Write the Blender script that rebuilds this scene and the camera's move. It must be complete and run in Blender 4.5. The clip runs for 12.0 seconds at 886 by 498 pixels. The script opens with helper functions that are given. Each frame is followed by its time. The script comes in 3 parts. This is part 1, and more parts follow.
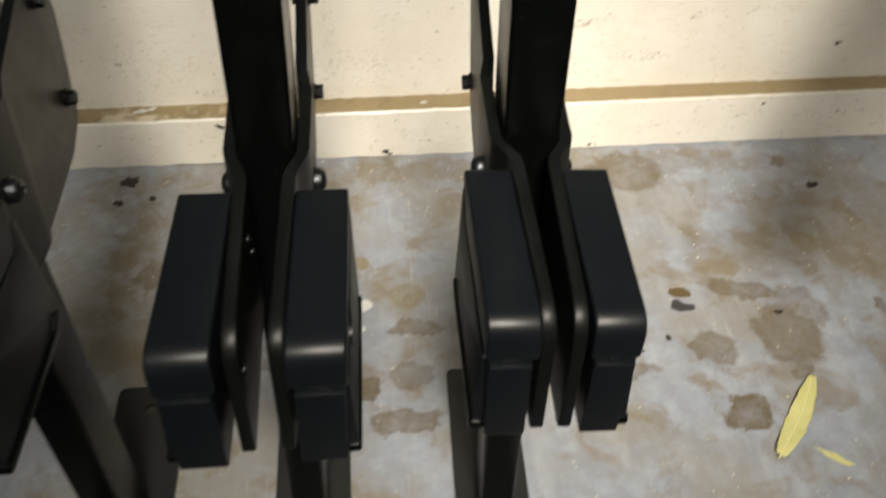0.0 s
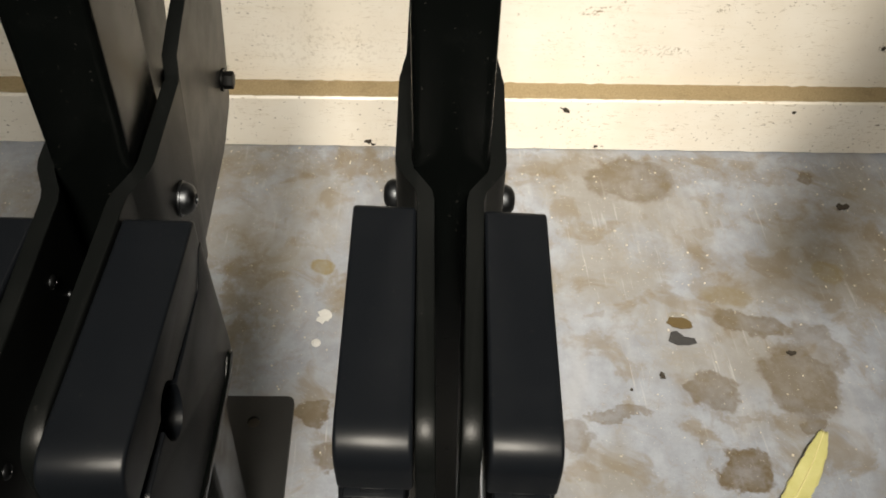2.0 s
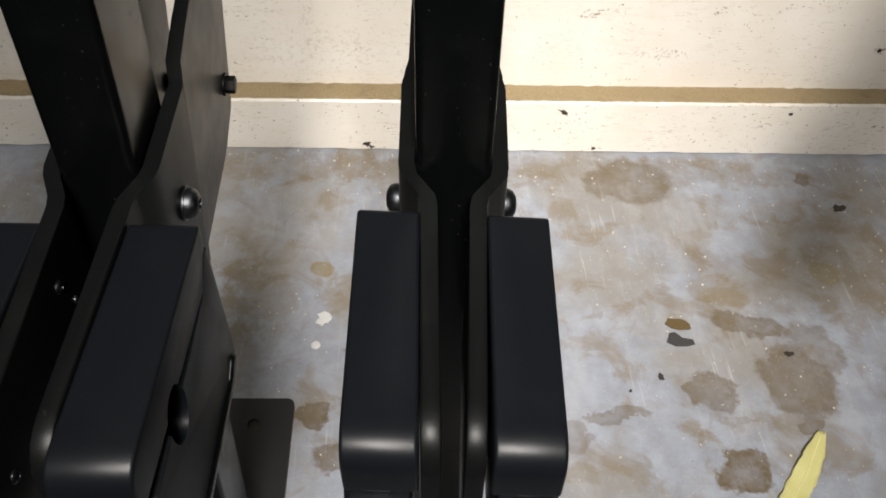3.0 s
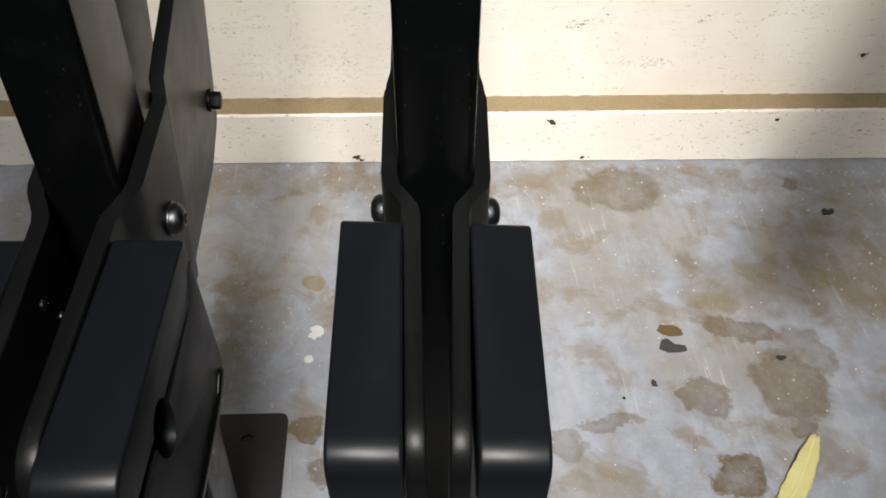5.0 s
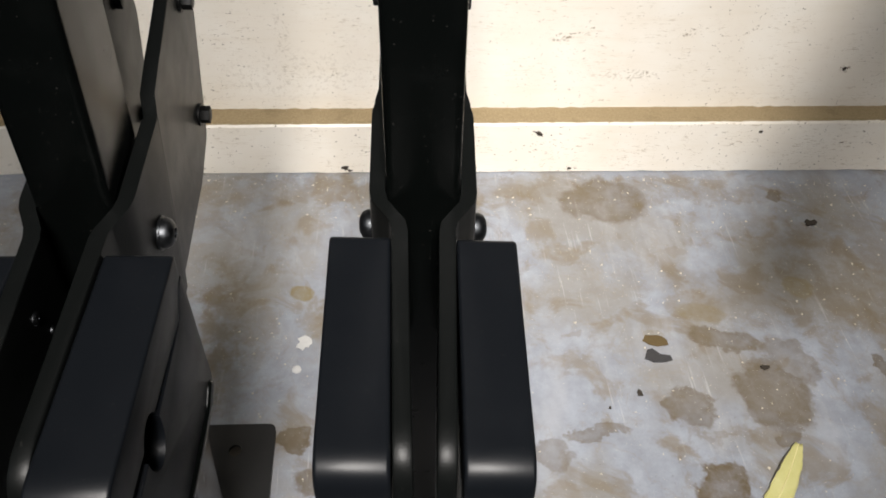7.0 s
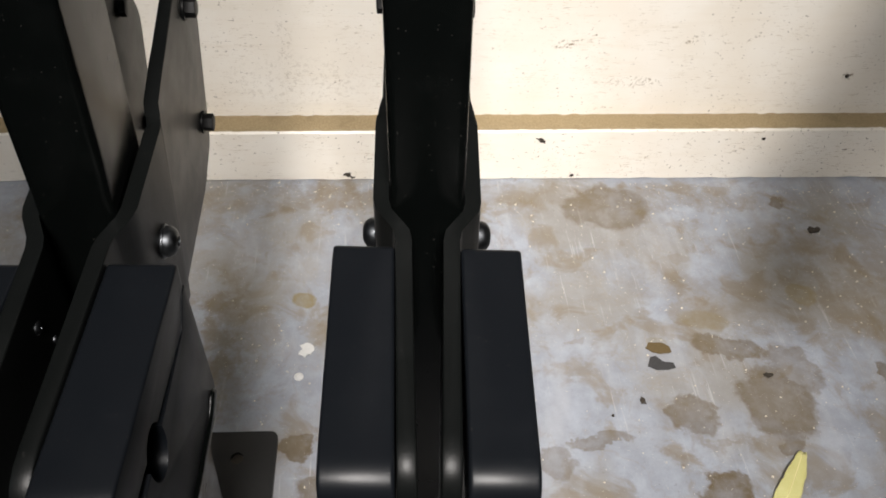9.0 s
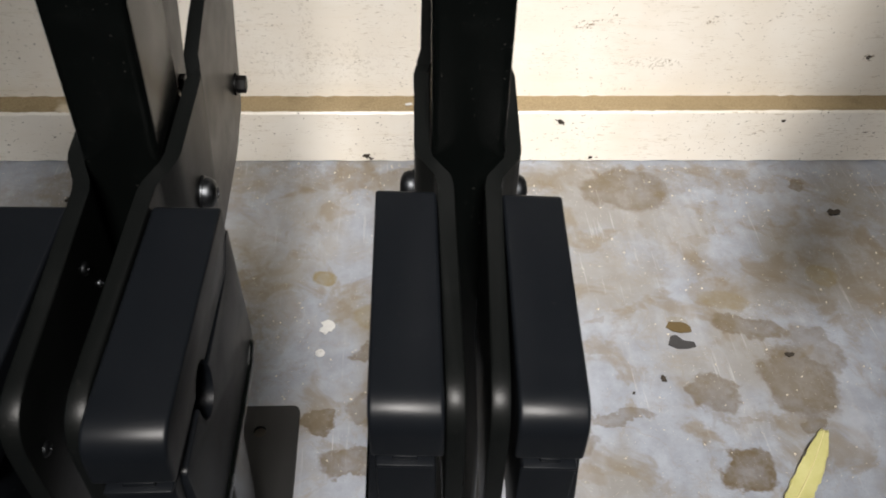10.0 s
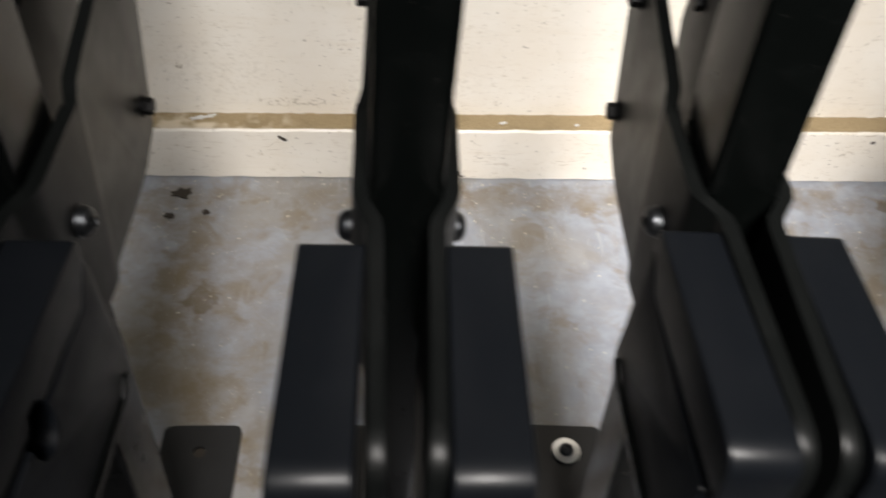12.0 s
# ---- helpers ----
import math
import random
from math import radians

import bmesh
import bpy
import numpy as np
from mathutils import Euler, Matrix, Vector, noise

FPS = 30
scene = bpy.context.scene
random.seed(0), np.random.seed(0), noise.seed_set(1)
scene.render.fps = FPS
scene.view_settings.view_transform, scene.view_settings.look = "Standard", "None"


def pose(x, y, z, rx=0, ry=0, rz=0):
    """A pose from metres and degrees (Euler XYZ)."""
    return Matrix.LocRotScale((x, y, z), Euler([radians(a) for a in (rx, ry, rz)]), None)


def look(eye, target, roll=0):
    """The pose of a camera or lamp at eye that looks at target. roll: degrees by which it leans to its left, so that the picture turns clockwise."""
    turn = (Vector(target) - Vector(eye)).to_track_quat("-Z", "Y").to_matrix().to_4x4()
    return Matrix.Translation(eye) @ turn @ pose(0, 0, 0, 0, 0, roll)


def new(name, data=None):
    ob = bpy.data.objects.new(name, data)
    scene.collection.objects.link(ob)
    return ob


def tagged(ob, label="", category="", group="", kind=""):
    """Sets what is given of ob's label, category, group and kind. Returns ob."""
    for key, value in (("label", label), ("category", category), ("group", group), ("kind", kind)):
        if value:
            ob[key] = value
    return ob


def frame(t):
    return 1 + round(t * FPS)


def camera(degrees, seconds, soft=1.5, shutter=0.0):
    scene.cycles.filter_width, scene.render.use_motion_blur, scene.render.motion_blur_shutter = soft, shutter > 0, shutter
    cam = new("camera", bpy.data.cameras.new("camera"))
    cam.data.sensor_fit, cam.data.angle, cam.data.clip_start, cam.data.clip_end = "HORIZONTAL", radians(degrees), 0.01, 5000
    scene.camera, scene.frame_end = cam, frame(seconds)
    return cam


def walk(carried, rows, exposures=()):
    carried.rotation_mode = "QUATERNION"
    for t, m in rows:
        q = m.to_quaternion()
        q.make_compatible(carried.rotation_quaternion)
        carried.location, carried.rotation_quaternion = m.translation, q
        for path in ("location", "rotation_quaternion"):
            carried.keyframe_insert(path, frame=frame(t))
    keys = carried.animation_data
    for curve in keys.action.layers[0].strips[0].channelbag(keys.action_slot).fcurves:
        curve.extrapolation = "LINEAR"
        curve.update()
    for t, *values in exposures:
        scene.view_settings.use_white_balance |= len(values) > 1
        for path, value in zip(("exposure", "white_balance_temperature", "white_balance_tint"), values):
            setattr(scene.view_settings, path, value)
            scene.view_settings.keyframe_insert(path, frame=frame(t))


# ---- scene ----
cam = camera(58.5, 12.0, 1.8, 0.5)
PATH = [
    (0, (-0.101, -0.343, 0.812), (0.088, 1.041, -0.618), 3.1),
    (0.3, (-0.091, -0.323, 0.802), (0.17, 1.114, -0.564), 5.8),
    (0.5, (-0.083, -0.308, 0.79), (0.186, 1.14, -0.563), 6.8),
    (1, (-0.046, -0.27, 0.772), (0.158, 1.134, -0.637), 6.6),
    (1.5, (-0.024, -0.245, 0.758), (0.122, 1.125, -0.692), 5.3),
    (2, (-0.025, -0.239, 0.756), (0.097, 1.112, -0.714), 4.8),
    (2.5, (-0.027, -0.244, 0.758), (0.089, 1.106, -0.713), 4.6),
    (3, (-0.028, -0.24, 0.759), (0.102, 1.112, -0.708), 4.9),
    (5, (-0.023, -0.243, 0.76), (0.119, 1.132, -0.685), 4.0),
    (5.5, (-0.023, -0.241, 0.76), (0.122, 1.139, -0.68), 3.9),
    (6, (-0.023, -0.24, 0.761), (0.132, 1.143, -0.675), 4.3),
    (6.5, (-0.024, -0.24, 0.759), (0.144, 1.146, -0.674), 4.7),
    (7, (-0.023, -0.245, 0.767), (0.149, 1.143, -0.663), 4.9),
    (9, (-0.024, -0.243, 0.767), (0.144, 1.156, -0.653), 4.8),
    (9.5, (-0.024, -0.25, 0.752), (0.139, 1.147, -0.669), 4.8),
    (10, (-0.039, -0.26, 0.751), (0.108, 1.135, -0.675), 4.4),
    (10.5, (-0.053, -0.26, 0.757), (0.093, 1.137, -0.667), 4.8),
    (11, (-0.059, -0.259, 0.76), (0.095, 1.147, -0.655), 5.3),
    (11.5, (-0.072, -0.259, 0.761), (0.096, 1.153, -0.645), 5.6),
    (11.8, (-0.131, -0.258, 0.756), (0.038, 1.149, -0.655), 5.7),
    (12, (-0.166, -0.247, 0.756), (-0.028, 1.163, -0.655), 4.7),
]
# the clip's own drift of exposure and white balance: seconds, stops, kelvin, tint
DRIFT = [(0.0, 0.0, 6950, 3), (0.3, 0.0, 6600, 9), (0.6, 0.0, 6500, 11), (1.6, 0.0, 6550, 10), (2.0, 0.0, 7050, 4), (2.6, 0.0, 6500, 8), (5.0, 0.0, 6350, 7), (9.5, 0.0, 6350, 8), (11.0, 0.0, 6400, 6), (12.0, 0.1, 6350, 8)]
walk(cam, [(t, look(eye, target, roll)) for t, eye, target, roll in PATH], DRIFT)

# ---- light ----
world = bpy.data.worlds.new("world")
scene.world = world
world.use_nodes = True
world.node_tree.nodes["Background"].inputs[0].default_value = (0.9, 0.95, 1.0, 1)
world.node_tree.nodes["Background"].inputs[1].default_value = 0.02


def area_lamp(name, eye, target, size, watts, colour):
    data = bpy.data.lights.new(name, "AREA")
    data.shape, data.size, data.size_y, data.energy, data.color = "RECTANGLE", size[0], size[1], watts, colour
    ob = new(name, data)
    ob.matrix_world = look(eye, target)
    return ob


def beam(lamp, degrees):
    lamp.data.spread = radians(degrees)


# assumed main light, source unseen; placed and narrowed to brighten the wall and floor
beam(area_lamp("key_light", (-0.03, -0.95, 1.75), (0.135, 0.55, 0.06), (0.34, 0.34), 6.3, (1.0, 0.925, 0.875)), 45)
area_lamp("ceiling_lamp", (0.1, -1.2, 2.45), (0.1, -1.1, 0.0), (1.2, 0.5), 2.2, (0.80, 0.90, 1.0))
# added cool light from the left, its source unseen; the west wall has no opening
area_lamp("cool_side_light", (-2.1, -0.75, 1.55), (-0.2, 0.6, 0.2), (1.2, 1.1), 3.4, (0.72, 0.86, 1.0))


# ---- materials ----
class Net:
    """Short-hand for node trees."""

    def __init__(self, name, rough=0.5, metal=0.0):
        self.mat = bpy.data.materials.new(name)
        self.mat.use_nodes = True
        self.tree = self.mat.node_tree
        self.bsdf = self.tree.nodes["Principled BSDF"]
        self.bsdf.inputs["Roughness"].default_value = rough
        self.bsdf.inputs["Metallic"].default_value = metal
        self.coord = self.tree.nodes.new("ShaderNodeTexCoord").outputs["Object"]

    def link(self, value, socket):
        if isinstance(value, bpy.types.NodeSocket):
            self.tree.links.new(value, socket)
        elif isinstance(value, tuple) and len(value) == 3 and len(socket.default_value) == 4:
            socket.default_value = (*value, 1)
        else:
            socket.default_value = value

    def noise(self, scale, detail=4.0, rough=0.55, warp=0.0, at=None):
        n = self.tree.nodes.new("ShaderNodeTexNoise")
        self.link(at or self.coord, n.inputs["Vector"])
        for key, value in (("Scale", scale), ("Detail", detail), ("Roughness", rough), ("Distortion", warp)):
            n.inputs[key].default_value = value
        return n.outputs["Fac"]

    def noise_colour(self, scale, detail=3.0):
        n = self.tree.nodes.new("ShaderNodeTexNoise")
        self.link(self.coord, n.inputs["Vector"])
        n.inputs["Scale"].default_value, n.inputs["Detail"].default_value = scale, detail
        return n.outputs["Color"]

    def mapped(self, place=(0, 0, 0), turn=(0, 0, 0), scale=(1, 1, 1), at=None, kind="POINT"):
        n = self.tree.nodes.new("ShaderNodeMapping")
        n.vector_type = kind
        self.link(at or self.coord, n.inputs["Vector"])
        n.inputs["Location"].default_value, n.inputs["Rotation"].default_value, n.inputs["Scale"].default_value = place, turn, scale
        return n.outputs["Vector"]

    def ramp(self, fac, low, high, a=0.0, b=1.0):
        n = self.tree.nodes.new("ShaderNodeMapRange")
        n.interpolation_type = "SMOOTHSTEP"
        for key, value in zip(("Value", "From Min", "From Max", "To Min", "To Max"), (fac, low, high, a, b)):
            self.link(value, n.inputs[key])
        return n.outputs["Result"]

    def math(self, op, a, b=0.0):
        n = self.tree.nodes.new("ShaderNodeMath")
        n.operation = op
        self.link(a, n.inputs[0])
        self.link(b, n.inputs[1])
        return n.outputs[0]

    def vmath(self, op, a, b):
        n = self.tree.nodes.new("ShaderNodeVectorMath")
        n.operation = op
        self.link(a, n.inputs[0])
        if op == "SCALE":
            n.inputs["Scale"].default_value = b
        else:
            self.link(b, n.inputs[1])
        return n.outputs["Value"] if op in ("LENGTH", "DISTANCE") else n.outputs["Vector"]

    def mix(self, fac, a, b):
        n = self.tree.nodes.new("ShaderNodeMix")
        n.data_type = "RGBA"
        self.link(fac, n.inputs["Factor"])
        self.link(a, n.inputs[6])
        self.link(b, n.inputs[7])
        return n.outputs[2]

    def done(self, colour=None, rough=None, bump=None, height=0.3, distance=0.001):
        if colour is not None:
            self.link(colour, self.bsdf.inputs["Base Color"])
        if rough is not None:
            self.link(rough, self.bsdf.inputs["Roughness"])
        if bump is not None:
            n = self.tree.nodes.new("ShaderNodeBump")
            n.inputs["Strength"].default_value, n.inputs["Distance"].default_value = height, distance
            self.link(bump, n.inputs["Height"])
            self.link(n.outputs["Normal"], self.bsdf.inputs["Normal"])
        return self.mat


def coated_steel(name, base, rough, grain=900, height=0.25, gloss=0.5, chips=0.0):
    """Powder-coated steel: fine orange-peel relief, faint dust."""
    n = Net(name, rough)
    n.bsdf.inputs["Specular IOR Level"].default_value = gloss
    dust = n.ramp(n.noise(35, 5, 0.65), 0.5, 0.8)
    peel = n.noise(grain, 2)
    col = n.mix(n.math("MULTIPLY", dust, 0.3), base, tuple(c * 1.6 + 0.002 for c in base))
    r = n.math("ADD", n.ramp(n.noise(60, 4), 0.3, 0.7, rough - 0.02, rough + 0.03), n.math("MULTIPLY", dust, 0.03))
    lint = n.ramp(n.noise(520, 1, 0.5), 0.74, 0.78)
    col = n.mix(n.math("MULTIPLY", lint, 0.10), col, (0.08, 0.076, 0.07))
    if chips:
        bare = n.math("MULTIPLY", n.ramp(n.noise(330, 3, 0.7), 0.60, 0.64), n.ramp(n.noise(13, 3), 0.56, 0.66, 0, chips))
        col = n.mix(bare, col, (0.22, 0.23, 0.24))
        n.link(n.math("MULTIPLY", bare, 0.8), n.bsdf.inputs["Metallic"])
    return n.done(col, r, peel, height, 0.0004)


STEEL = coated_steel("black_powder_coat", (0.0024, 0.0028, 0.0027), 0.40, 1100, 0.16, 0.15)
POST = coated_steel("black_post_paint", (0.0011, 0.0014, 0.0013), 0.24, 700, 0.1, 0.12)
PLASTIC = coated_steel("black_plastic", (0.0031, 0.0038, 0.0050), 0.38, 2200, 0.12, 0.19)
BASE = coated_steel("base_plate_coat", (0.016, 0.016, 0.016), 0.5, 900, 0.3, 0.35)
BLACK_BOLT = coated_steel("blackened_bolt", (0.0025, 0.0025, 0.0025), 0.45, 1500, 0.1, 0.12)


def zinc(name, a, b):
    n = Net(name, 0.28, 1.0)
    col = n.mix(n.noise(400, 3), a, b)
    return n.done(col, n.ramp(n.noise(300, 3), 0.3, 0.7, 0.34, 0.5))


ZINC = zinc("zinc_plated_steel", (0.035, 0.038, 0.042), (0.075, 0.078, 0.082))
BRIGHT_ZINC = zinc("bright_zinc", (0.6, 0.6, 0.6), (0.8, 0.8, 0.78))


def plain(name, a, b, rough, scale=120, height=0.2):
    n = Net(name, rough)
    f = n.noise(scale, 5, 0.6)
    return n.done(n.mix(f, a, b), rough, f, height, 0.0006)


# marks on the concrete: x, y, half length, half width, turn in degrees, strength
WET_STAINS = [
    (0.352, 0.142, 0.036, 0.027, 8, 0.95),
    (0.343, 0.244, 0.030, 0.032, 0, 0.72),
    (0.449, 0.258, 0.050, 0.056, 0, 0.74),
    (0.484, 0.306, 0.036, 0.040, 0, 0.56),
    (0.415, 0.342, 0.050, 0.021, -14, 0.72),
    (0.311, 0.594, 0.072, 0.050, 0, 0.66),
    (0.174, 0.183, 0.022, 0.024, 0, 0.50),
    (0.227, 0.212, 0.042, 0.012, 6, 0.62),
    (0.605, 0.289, 0.010, 0.030, 18, 0.85),
    (-0.043, 0.300, 0.036, 0.015, 10, 0.70),
    (-0.108, 0.208, 0.021, 0.017, 0, 0.90),
    (-0.063, 0.163, 0.048, 0.017, 6, 0.78),
    (-0.050, 0.226, 0.031, 0.022, 0, 0.58),
    (0.580, 0.609, 0.016, 0.015, 0, 0.80),
    (-0.399, 0.415, 0.022, 0.027, 0, 0.70),
    (0.445, 0.196, 0.020, 0.012, 20, 0.62),
]
FAINT_STAINS = [
    (0.390, 0.396, 0.045, 0.028, 0, 0.62),
    (0.390, 0.496, 0.017, 0.015, 0, 0.45),
    (0.597, 0.382, 0.028, 0.012, -10, 0.55),
    (0.736, 0.525, 0.029, 0.027, 0, 0.60),
    (0.175, 0.142, 0.024, 0.018, 0, 0.55),
    (0.216, 0.354, 0.012, 0.008, 0, 0.50),
    (-0.161, 0.372, 0.022, 0.034, 0, 0.50),
    (-0.090, 0.372, 0.028, 0.026, 0, 0.55),
    (-0.077, 0.617, 0.040, 0.030, 0, 0.50),
    (-0.054, 0.603, 0.018, 0.024, 0, 0.55),
    (0.057, 0.609, 0.024, 0.022, 0, 0.50),
    (0.122, 0.601, 0.017, 0.025, 0, 0.50),
    (0.052, 0.352, 0.050, 0.024, 12, 0.45),
    (-0.259, 0.581, 0.036, 0.050, 0, 0.50),
]
GRIME = [
    (0.12, 0.618, 0.70, 0.034, 0, 0.42),
    # this patch is brown grime and also paints part of the shade at the right
    (0.62, 0.47, 0.16, 0.15, 10, 0.50),
    (-0.42, 0.42, 0.055, 0.20, 6, 0.66),
    (-0.40, 0.37, 0.16, 0.24, 0, 0.42),
    (-0.351, 0.270, 0.056, 0.040, 0, 0.62),
    (-0.314, 0.181, 0.029, 0.033, 0, 0.72),
    (-0.459, 0.576, 0.087, 0.070, 0, 0.55),
    (-0.205, 0.37, 0.040, 0.16, 0, 0.62),
    (-0.215, 0.27, 0.026, 0.05, 0, 0.60),
    (0.43, 0.42, 0.15, 0.05, -20, 0.34),
    (0.36, 0.20, 0.10, 0.012, 3, 0.30),
]
OCHRE = [
    (-0.115, 0.422, 0.016, 0.0135, -20, 0.85),
    (-0.051, 0.359, 0.028, 0.024, 0, 0.50),
    (0.543, 0.426, 0.023, 0.020, 0, 0.55),
    (0.395, 0.385, 0.035, 0.016, -10, 0.35),
    (0.324, 0.350, 0.016, 0.008, 0, 0.30),
]


def blotches(n, spots, at, soft=0.2):
    """Irregular spots with a darker rim, as one mask."""
    mask = None
    for x, y, a, b, turn, k in spots:
        p = n.mapped((x, y, 0), (0, 0, radians(turn)), (a, b, 1), at, "TEXTURE")
        d = n.vmath("LENGTH", n.vmath("MULTIPLY", p, (1, 1, 0)), (0, 0, 0))
        m = n.math("MULTIPLY", n.ramp(d, 1.04 - soft, 1.04, 1, 0), n.ramp(d, 0.3, 0.95, k * 0.75, k))
        mask = m if mask is None else n.math("MAXIMUM", mask, m)
    return mask


def concrete():
    n = Net("worn_concrete", 0.5)

    def shaken(big, small):
        a = n.vmath("SCALE", n.vmath("SUBTRACT", n.noise_colour(30, 4), (0.5, 0.5, 0.5)), big)
        b = n.vmath("SCALE", n.vmath("SUBTRACT", n.noise_colour(150, 5), (0.5, 0.5, 0.5)), small)
        return n.vmath("ADD", n.vmath("ADD", n.coord, a), b)

    fine, mid, broad = n.noise(500, 4, 0.7), n.noise(28, 7, 0.68), n.noise(5.5, 5, 0.6, 0.4)
    col = n.mix(n.ramp(mid, 0.3, 0.72), (0.266, 0.285, 0.326), (0.352, 0.380, 0.436))
    col = n.mix(n.math("MULTIPLY", n.ramp(broad, 0.42, 0.60), 0.50), col, (0.245, 0.208, 0.142))
    col = n.mix(n.math("MULTIPLY", n.ramp(fine, 0.52, 0.72), 0.36), col, (0.19, 0.178, 0.16))
    col = n.mix(n.math("MULTIPLY", n.ramp(n.noise(15, 6, 0.6, 0.6), 0.51, 0.64), 0.58), col, (0.195, 0.152, 0.092))
    # soft pale wipes
    wipe = n.noise(16, 4, 0.6, 0.3, n.mapped(turn=(0, 0, -0.5), scale=(1, 0.3, 1)))
    col = n.mix(n.math("MULTIPLY", n.ramp(wipe, 0.52, 0.70), 0.40), col, (0.43, 0.44, 0.47))
    # faint tide marks and dark pores
    tide = n.math("ABSOLUTE", n.math("SUBTRACT", n.noise(14, 5, 0.6, 0.5), 0.5))
    col = n.mix(n.math("MULTIPLY", n.ramp(tide, 0.0, 0.018, 1, 0), 0.22), col, (0.27, 0.22, 0.15))
    col = n.mix(n.math("MULTIPLY", n.ramp(n.noise(170, 3, 0.6), 0.68, 0.74), 0.45), col, (0.14, 0.12, 0.09))
    # pale scratches three ways
    for turn, scale, keep in ((0.35, 170, 0.45), (-0.12, 210, 0.40), (1.50, 190, 0.40)):
        s = n.mapped(turn=(0, 0, turn), scale=(1, 0.04, 1))
        region = n.ramp(n.noise(9, 4, at=n.mapped(place=(turn, 0, 0))), 0.48, 0.62)
        col = n.mix(n.math("MULTIPLY", n.math("MULTIPLY", n.ramp(n.noise(scale, 3, 0.6, 0, s), 0.62, 0.70), keep), region), col, (0.52, 0.52, 0.53))
    grime = n.math("MULTIPLY", blotches(n, GRIME, shaken(0.11, 0.04), 0.7), n.ramp(n.noise(30, 7, 0.72), 0.36, 0.60, 0.55, 1.5))
    col = n.mix(grime, col, (0.165, 0.120, 0.058))
    wet = blotches(n, WET_STAINS, shaken(0.045, 0.014), 0.24)
    faint = blotches(n, FAINT_STAINS, shaken(0.055, 0.022), 0.5)
    cloud = n.ramp(n.noise(60, 6, 0.7), 0.34, 0.62, 0.72, 1.06)
    col = n.mix(n.math("MULTIPLY", faint, n.math("MULTIPLY", cloud, 0.9)), col, (0.205, 0.160, 0.100))
    col = n.mix(n.math("MULTIPLY", wet, cloud), col, (0.122, 0.088, 0.044))
    col = n.mix(n.math("MULTIPLY", blotches(n, OCHRE, shaken(0.012, 0.006), 0.25), cloud), col, (0.215, 0.165, 0.060))
    grit = n.ramp(n.noise(520, 1), 0.735, 0.76)
    col = n.mix(n.math("MULTIPLY", grit, n.ramp(broad, 0.35, 0.6, 0.25, 0.9)), col, (0.80, 0.76, 0.68))
    rough = n.math("ADD", n.ramp(mid, 0.3, 0.7, 0.40, 0.55), n.math("MULTIPLY", wet, -0.06))
    bump = n.math("ADD", n.math("MULTIPLY", fine, 0.5), n.math("MULTIPLY", mid, 0.8))
    return n.done(col, rough, bump, 0.20, 0.001)


# scuffs on the wall: x, z, half length, half height, turn in degrees, strength
SCUFFS = [
    (0.238, 0.212, 0.032, 0.007, 14, 1.3),
    (0.272, 0.224, 0.008, 0.003, 10, 1.2),
    (0.365, 0.153, 0.016, 0.006, 4, 1.2),
    (0.338, 0.153, 0.005, 0.011, 20, 1.3),
    (0.330, 0.152, 0.060, 0.012, 0, 0.55),
    (0.412, 0.222, 0.026, 0.005, 26, 1.0),
    (0.490, 0.222, 0.020, 0.004, 32, 0.8),
    (-0.145, 0.185, 0.012, 0.080, 0, 0.5),
    (-0.130, 0.150, 0.120, 0.045, 0, 0.28),
    (-0.400, 0.160, 0.090, 0.060, 0, 0.25),
    (-0.300, 0.110, 0.080, 0.008, 0, 0.9),
    (0.655, 0.166, 0.011, 0.010, 0, 1.6),
    (-0.446, 0.168, 0.007, 0.007, 0, 1.4),
    (-0.080, 0.151, 0.006, 0.008, 0, 1.2),
    (0.480, 0.128, 0.012, 0.003, 40, 0.9),
    (0.300, 0.108, 0.020, 0.003, 0, 1.0),
]


